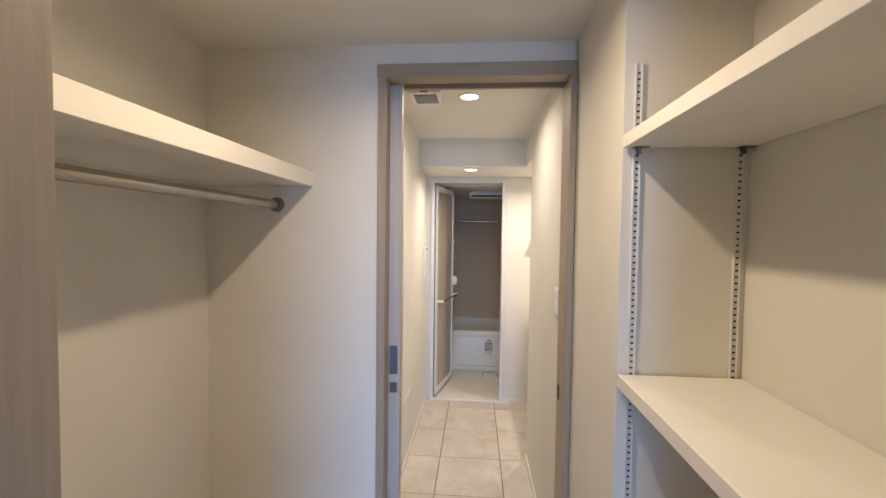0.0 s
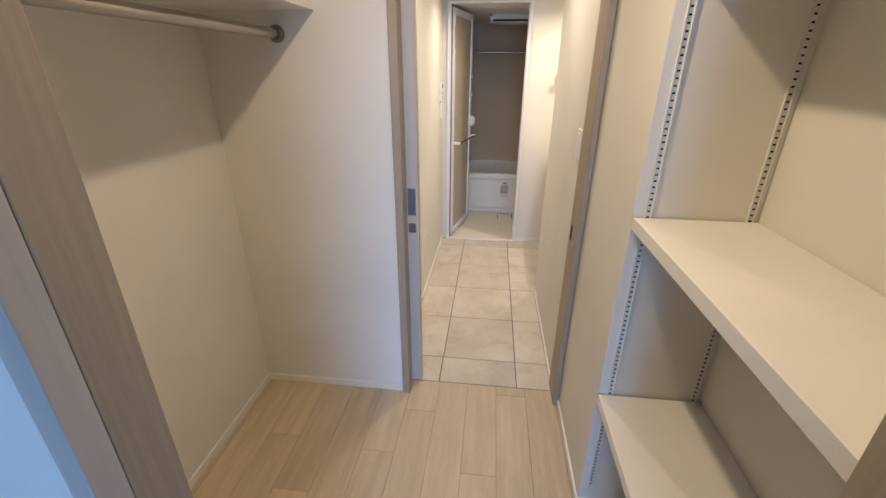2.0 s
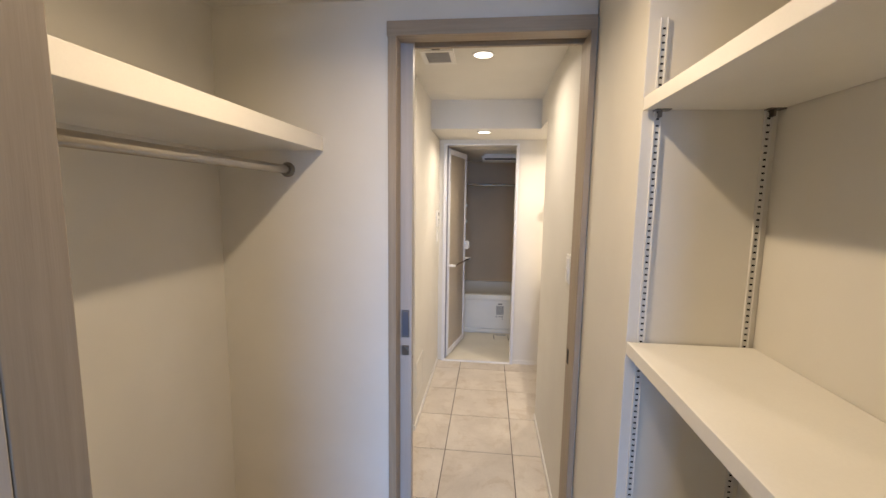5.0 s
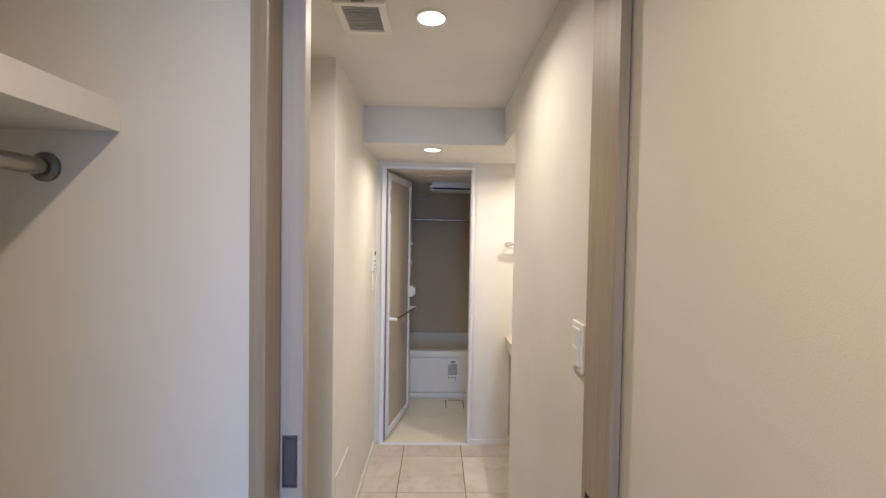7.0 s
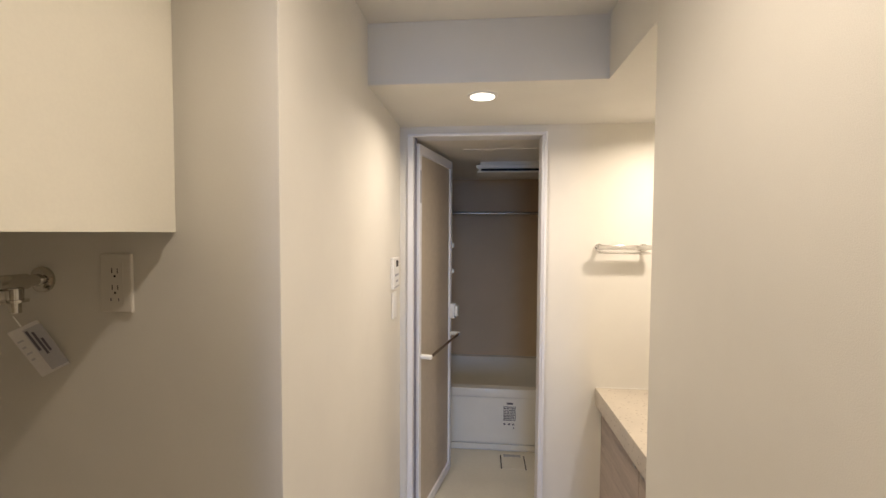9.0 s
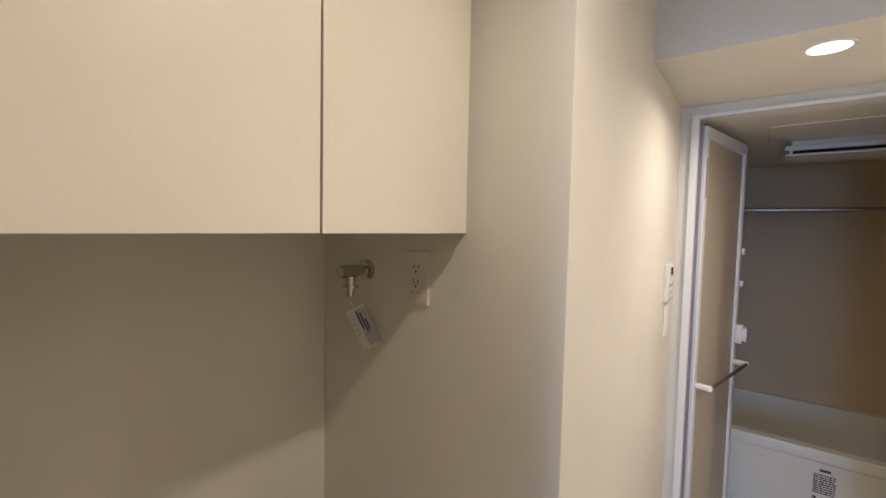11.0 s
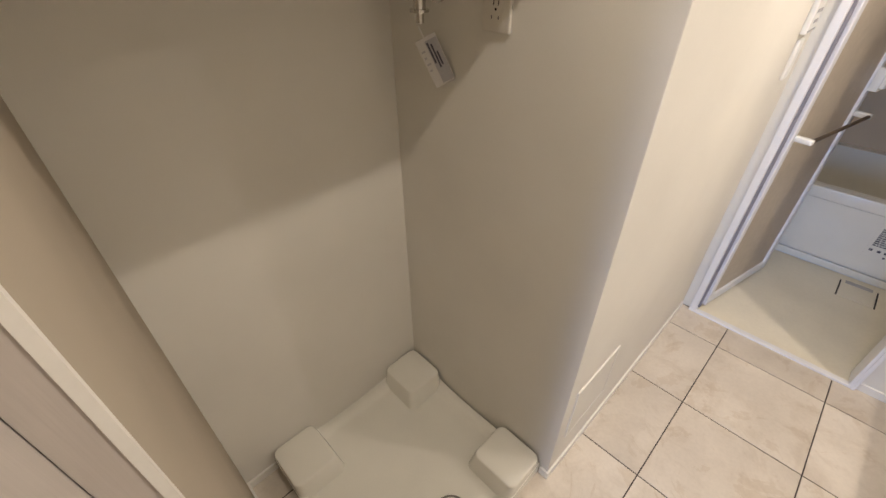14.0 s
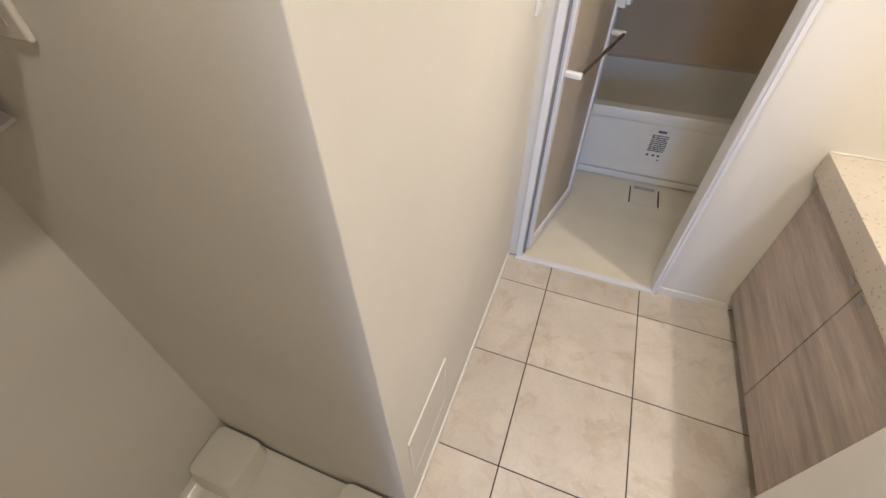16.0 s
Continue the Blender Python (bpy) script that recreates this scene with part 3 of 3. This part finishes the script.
for sx, sy in ((-1, -1), (-1, 1), (1, 1), (1, -1)):
    corner_block(sx, sy)
bm = solid(-0.0855, -0.0805, 2.845, 2.905, 0.055, 0.068)
part("mould_mark", bm, M_GREYINK, pan)
DX, DY = -0.025, 2.645
drain = part("drain", ring(blank(), (DX, DY), 0.059, 0.063, 0.019, 0.026), M_NICKEL, pan, "round drain with a slotted cover", True)
part("cover", tube(blank(), (DX, DY, 0.018), (DX, DY, 0.023), 0.0575, sides=40), M_PAN, drain, smooth=True)
bm = blank()
for k in range(16):
    a = 2 * math.pi * k / 16
    if abs(math.sin(a)) > 0.95:
        continue
    for r in (0.033, 0.047):
        m = pose(DX + r * math.cos(a), DY + r * math.sin(a), 0.0235, 0, 0, math.degrees(a))
        s = bmesh.ops.create_cube(bm, size=1, matrix=m @ Matrix.Diagonal((0.0105, 0.0055, 0.0016, 1)))
tagged(part("slot_ring", bm, M_BLACK, drain, "dark drain slots"), kind="stuff")
bm = tube(blank(), (DX, DY, 0.022), (DX + 0.004, DY, 0.074), 0.021, 0.015)
box(bm, DX - 0.034, DX + 0.004, DY - 0.012, DY + 0.012, 0.022, 0.046, 0.008, 3)
part("elbow", bm, M_PAN, drain, "ivory drain elbow", True)

# ---- access panel, remote, switch ----
hatch = thing("access_panel", "small white access panel low on the wall", "access panel")
part("panel", solid(HALL_L, HALL_L + 0.0035, 3.036, 3.278, 0.196, 0.424, 0.001), M_WALL, hatch)
bm = solid(HALL_L, HALL_L + 0.0045, 3.028, 3.036, 0.188, 0.432)
box(bm, HALL_L, HALL_L + 0.0045, 3.278, 3.286, 0.188, 0.432)
box(bm, HALL_L, HALL_L + 0.0045, 3.036, 3.278, 0.188, 0.196)
box(bm, HALL_L, HALL_L + 0.0045, 3.036, 3.278, 0.424, 0.432)
part("frame", bm, M_TRIM, hatch)

rem = thing("wall_remote", "white bath heater remote with a small dark screen", "remote control")
part("case", solid(HALL_L, HALL_L + 0.016, 3.965, 4.075, 1.262, 1.402, 0.004), M_PLASTIC, rem)
part("screen", solid(HALL_L + 0.0155, HALL_L + 0.017, 4.010, 4.055, 1.360, 1.388), M_BLACK, rem, "small dark screen")
for k in range(3):
    part("button", solid(HALL_L + 0.0155, HALL_L + 0.0175, 3.985 + 0.026 * k, 4.003 + 0.026 * k, 1.318, 1.328), M_GREYINK, rem)
for k in range(2):
    part("button", solid(HALL_L + 0.0155, HALL_L + 0.0175, 4.000 + 0.03 * k, 4.018 + 0.03 * k, 1.290, 1.300), M_GREYINK, rem)
part("cover_lip", solid(HALL_L + 0.0155, HALL_L + 0.018, 3.968, 4.072, 1.268, 1.273), M_GRILLE, rem)
sw = thing("blank_plate", "white blank switch plate under the remote", "switch plate")
part("plate", solid(HALL_L, HALL_L + 0.009, 3.985, 4.055, 1.128, 1.246, 0.003), M_PLASTIC, sw)
part("rocker", solid(HALL_L + 0.0085, HALL_L + 0.011, 3.998, 4.042, 1.145, 1.230, 0.002), M_PLASTIC, sw)

sw = thing("light_switch", "white two-rocker light switch on the passage wall", "light switch")
part("plate", solid(HALL_R - 0.009, HALL_R, 2.241, 2.320, 1.154, 1.278, 0.003), M_PLASTIC, sw)
for z0, z1 in ((1.168, 1.2145), (1.2165, 1.264)):
    part("rocker", solid(HALL_R - 0.0135, HALL_R - 0.0085, 2.258, 2.303, z0, z1, 0.0015), M_PLASTIC, sw)

# ---- towel holder on the bathroom partition ----
tw = thing("towel_holder", "chrome towel holder on the wall above the counter", "towel holder")
for x in (1.05, 1.25):
    bm = tube(blank(), (x, BATH_Y0, 1.45), (x, BATH_Y0 - 0.012, 1.45), 0.018)
    tube(bm, (x, BATH_Y0 - 0.012, 1.45), (x, BATH_Y0 - 0.048, 1.45), 0.008)
    part("post", bm, M_CHROME, tw, smooth=True)
part("bar", solid(1.030, 1.270, BATH_Y0 - 0.062, BATH_Y0 - 0.046, 1.440, 1.462, 0.005, 3), M_CHROME, tw, smooth=True)
part("loop", solid(1.035, 1.265, BATH_Y0 - 0.060, BATH_Y0 - 0.050, 1.421, 1.430, 0.003, 3), M_CHROME, tw, smooth=True)

# ---- basin cabinet ----
vu = thing("basin_cabinet", "greige wood-grain basin cabinet with two doors", "cabinet")
VX = 1.078
part("body", solid(VX + 0.020, 1.648, VAN_Y + 0.002, BATH_Y0 - 0.002, 0.088, 0.703), M_VANITY, vu)
part("kick_board", solid(VX + 0.045, 1.648, VAN_Y + 0.002, BATH_Y0 - 0.002, 0, 0.088), M_UNDER, vu, "dark recessed kick board")
for y0, y1, gy in ((VAN_Y + 0.004, 3.7060, 3.680), (3.7100, BATH_Y0 - 0.004, 3.752)):
    d = part("door", solid(VX, VX + 0.018, y0, y1, 0.085, 0.700, 0.001), M_VANITY, vu)
    bm = solid(VX - 0.002, VX + 0.001, gy - 0.014, gy + 0.014, 0.650, 0.664, 0.001)
    grip = part("finger_grip", bm, M_GRILLE, d, "small oblong grip")
top = thing("counter_top", "beige speckled stone counter top on the basin cabinet", "counter")
part("slab", solid(1.048, 1.649, VAN_Y + 0.001, BATH_Y0 - 0.001, 0.704, 0.784, 0.002), M_COUNTER, top)
part("sealant", solid(1.05, 1.649, BATH_Y0 - 0.004, BATH_Y0, 0.785, 0.788), M_TRIM, top)

# ---- bathroom door leaf ----
HX, HY = 0.186, 4.222
turn = math.degrees(math.atan2(0.545, 0.122))
door = tagged(new("door_2"), "white-framed frosted bathroom door standing open inward", "door", "", "structure")
door.matrix_world = pose(HX, HY, 0, 0, 0, turn)
W, H0, H1 = 0.562, 0.022, 1.950
part("stile", solid(0, 0.034, -0.016, 0.016, H0, H1, 0.004), M_ALU, door)
part("stile", solid(W - 0.034, W, -0.016, 0.016, H0, H1, 0.004), M_ALU, door)
part("rail", solid(0.034, W - 0.034, -0.015, 0.015, H0, H0 + 0.050, 0.003), M_ALU, door)
part("rail", solid(0.034, W - 0.034, -0.015, 0.015, H1 - 0.050, H1, 0.003), M_ALU, door)
part("frosted_panel", solid(0.034, W - 0.034, -0.004, 0.004, H0 + 0.050, H1 - 0.050), M_FROST, door, "frosted tan resin panel")
for x in (0.024, W - 0.024):
    bm = solid(x - 0.012, x + 0.012, -0.076, -0.015, 0.878, 0.900, 0.006, 3)
    part("bar_bracket", bm, M_PLASTIC, door, "white towel bar bracket", True)
part("towel_bar", tube(blank(), (0.030, -0.068, 0.889), (W - 0.030, -0.068, 0.889), 0.0075, sides=16), M_BAR, door, "bronze towel bar", True)
latch = part("latch_case", solid(W - 0.040, W + 0.004, -0.046, -0.015, 0.985, 1.075, 0.002, 2), M_PLASTIC, door, "white latch case", True)
part("knob", solid(W - 0.034, W + 0.000, -0.062, -0.0455, 0.998, 1.062, 0.002, 2), M_PLASTIC, latch, smooth=True)
for z in (1.42, 1.26):
    part("catch", solid(W - 0.004, W + 0.008, -0.028, -0.012, z, z + 0.028, 0.003), M_PLASTIC, door)
part("warning_label", solid(0.006, 0.022, -0.0175, -0.0155, 1.66, 1.82), M_GREYINK, door, "narrow grey printed label")

# ---- bathtub ----
tub = thing("bathtub", "glossy white bathtub with a plain front apron", "bathtub")
TX0, TX1, TY0, TY1, RIM = BX0 + 0.003, BX1 - 0.003, 5.030, BY1 - 0.003, 0.440


def tub_height(x, y):
    d = min(x - TX0 - 0.08, TX1 - 0.08 - x, y - TY0 - 0.055, TY1 - 0.075 - y)
    if d <= 0:
        return RIM + 0.004 * math.cos(min(1.0, -d / 0.05) * math.pi / 2)
    s = min(1.0, d / 0.09)
    return RIM - 0.37 * (s ** 0.45) * (1 if s < 1 else 1)


bm = blank()
NX, NY = 60, 64
grid = [[bm.verts.new((TX0 + (TX1 - TX0) * i / NX, TY0 + (TY1 - TY0) * j / NY, tub_height(TX0 + (TX1 - TX0) * i / NX, TY0 + (TY1 - TY0) * j / NY))) for j in range(NY + 1)] for i in range(NX + 1)]
for i in range(NX):
    for j in range(NY):
        bm.faces.new((grid[i][j], grid[i + 1][j], grid[i + 1][j + 1], grid[i][j + 1]))
part("basin", bm, M_TUB, tub, smooth=True)
part("rim_lip", solid(TX0, TX1, TY0 - 0.006, TY0 + 0.020, RIM - 0.062, RIM + 0.001, 0.007, 4), M_TUB, tub, smooth=True)
part("apron", solid(TX0, TX1, TY0 + 0.004, TY0 + 0.022, 0.055, RIM - 0.061, 0.003), M_TUB, tub)
part("plinth", solid(TX0, TX1, TY0 + 0.020, TY0 + 0.035, -0.004, 0.056), M_PLASTIC, tub)
part("base_trim", solid(TX0, TX1, TY0 + 0.004, TY0 + 0.0195, 0.010, 0.046, 0.003), M_TUB, tub)
sticker = thing("warning_sticker", "small white sticker with grey print on the bathtub apron", "sticker")
part("sheet", solid(0.655, 0.765, TY0 + 0.0025, TY0 + 0.0038, 0.145, 0.350), M_TUB, sticker)
bm = blank()
random.seed(4)
box(bm, 0.690, 0.732, TY0 + 0.0016, TY0 + 0.0024, 0.332, 0.345)
for k in range(9):
    z = 0.318 - k * 0.0115
    x = 0.668
    while x < 0.748:
        w = random.uniform(0.006, 0.022)
        box(bm, x, min(0.752, x + w), TY0 + 0.0016, TY0 + 0.0024, z - 0.007, z)
        x += w + 0.003
for x0 in (0.668, 0.700, 0.728):
    box(bm, x0, x0 + 0.014, TY0 + 0.0016, TY0 + 0.0024, 0.188, 0.200)
part("print", bm, M_STICKER, sticker, "unreadable rows of grey print")
part("dot", tube(blank(), (0.738, TY0 + 0.0024, 0.168), (0.738, TY0 + 0.0016, 0.168), 0.005, sides=12), M_INK, sticker)

# ---- bathroom fittings ----
cover = thing("floor_drain_cover", "cream floor drain cover in the bathroom floor", "drain cover")
part("lid", solid(0.652, 0.798, 4.828, 4.985, -0.004, 0.000, 0.001), M_BATHFLOOR, cover)
for x in (0.645, 0.801):
    part("gap", solid(x, x + 0.006, 4.825, 4.985, -0.004, -0.0005), M_BLACK, cover)
part("inlet", solid(0.668, 0.782, 4.966, 4.992, 0.000, 0.003), M_GRILLE, cover, "grey drain inlet")
pole = thing("drying_pole", "steel clothes drying pole across the bathroom", "pole")
part("pole", tube(blank(), (BX0, 5.58, 1.672), (BX1, 5.58, 1.672), 0.012), M_STEEL, pole, smooth=True)
for x0, x1 in ((BX0, BX0 + 0.02), (BX1, BX1 - 0.02)):
    part("socket", tube(blank(), (x0, 5.58, 1.672), (x1, 5.58, 1.672), 0.026), M_PLASTIC, pole, smooth=True)
dry = thing("bath_ventilator", "white bathroom ceiling dryer with a dark air slot", "ventilator")
part("body", solid(0.495, 0.935, 4.912, 5.20, 1.912, BATH_TOP), M_PLASTIC, dry)
part("panel", solid(0.468, 0.955, 4.895, 5.22, 1.928, 1.952, 0.004), M_PLASTIC, dry)
part("air_slot", solid(0.485, 0.94, 4.903, 4.9115, 1.9125, 1.9275), M_BLACK, dry, "dark air slot")
part("flap", solid(0.472, 0.952, 4.876, 5.10, 1.900, 1.9095, 0.003), M_PLASTIC, dry)
for x in (0.484, 0.926):
    part("flap_hinge", solid(x, x + 0.014, 4.885, 4.902, 1.909, 1.929, 0.002), M_PLASTIC, dry)

# ---- floors, piece by piece ----
def box_mesh(name, w, d, h, mat, bevel=0.0012):
    bm = solid(-w / 2, w / 2, -d / 2, d / 2, -h, 0)
    top = [e for e in bm.edges if min(e.verts[0].co.z, e.verts[1].co.z) > -1e-6]
    bmesh.ops.bevel(bm, geom=top, offset=bevel, segments=1, affect="EDGES")
    mesh = bpy.data.meshes.new(name)
    bm.to_mesh(mesh)
    bm.free()
    mesh.materials.append(mat)
    return mesh


shapes = {}


def piece(name, parent, x0, x1, y0, y1, mat):
    key = (name, round(x1 - x0, 4), round(y1 - y0, 4))
    if key not in shapes:
        shapes[key] = box_mesh(name, x1 - x0, y1 - y0, 0.012, mat)
    ob = new(name, shapes[key])
    ob.location = ((x0 + x1) / 2, (y0 + y1) / 2, 0)
    ob.parent = parent


tile_floor = structure("floor_tiled", solid(XL - 0.12, 1.75, 2.171, BATH_Y0 + 0.006, -0.06, -0.0025), M_GROUT, "beige stone-look floor tiles with dark joints", "floor")
xs = [-0.60, -0.467, -0.067, 0.333, 0.735, 1.136, 1.66]
ys = [2.172, 2.375, 2.795, 3.205, 3.610, 4.012, BATH_Y0 - 0.001]
J = 0.0020
for x0, x1 in zip(xs, xs[1:]):
    for y0, y1 in zip(ys, ys[1:]):
        piece("tile", tile_floor, x0 + J, x1 - J, y0 + J, y1 - J, M_TILE)

plank_floor = structure("floor_planks", box(solid(-1.42, 2.42, -2.52, WALL_Y1, -0.06, -0.003), XL - 0.1, SHELF_BACK + 0.1, WALL_Y1, 2.171, -0.06, -0.003), M_UNDER, "pale oak plank floor", "floor")
PW, PL = 0.1445, 0.91
starts = {0: 1.713, 1: 1.05, 2: 1.44, 3: 1.648, 4: 1.20, 5: 1.363, -1: 1.33, -2: 1.497, -3: 1.75, -4: 1.25}
for k in range(-10, 17):
    x0 = 0.0515 + PW * k
    y = starts.get(k, 0.35 + (k * 0.37) % PL) - 6 * PL
    while y < 2.17:
        inside = XL - 0.15 < x0 < SHELF_BACK
        y0, y1 = max(y, -2.40), min(y + PL, 2.170 if inside else WALL_Y0)
        if y1 - y0 > 0.02:
            piece("plank", plank_floor, x0 + 0.0005, x0 + PW - 0.0005, y0 + 0.0005, y1 - 0.0005, M_PLANK)
        y += PL
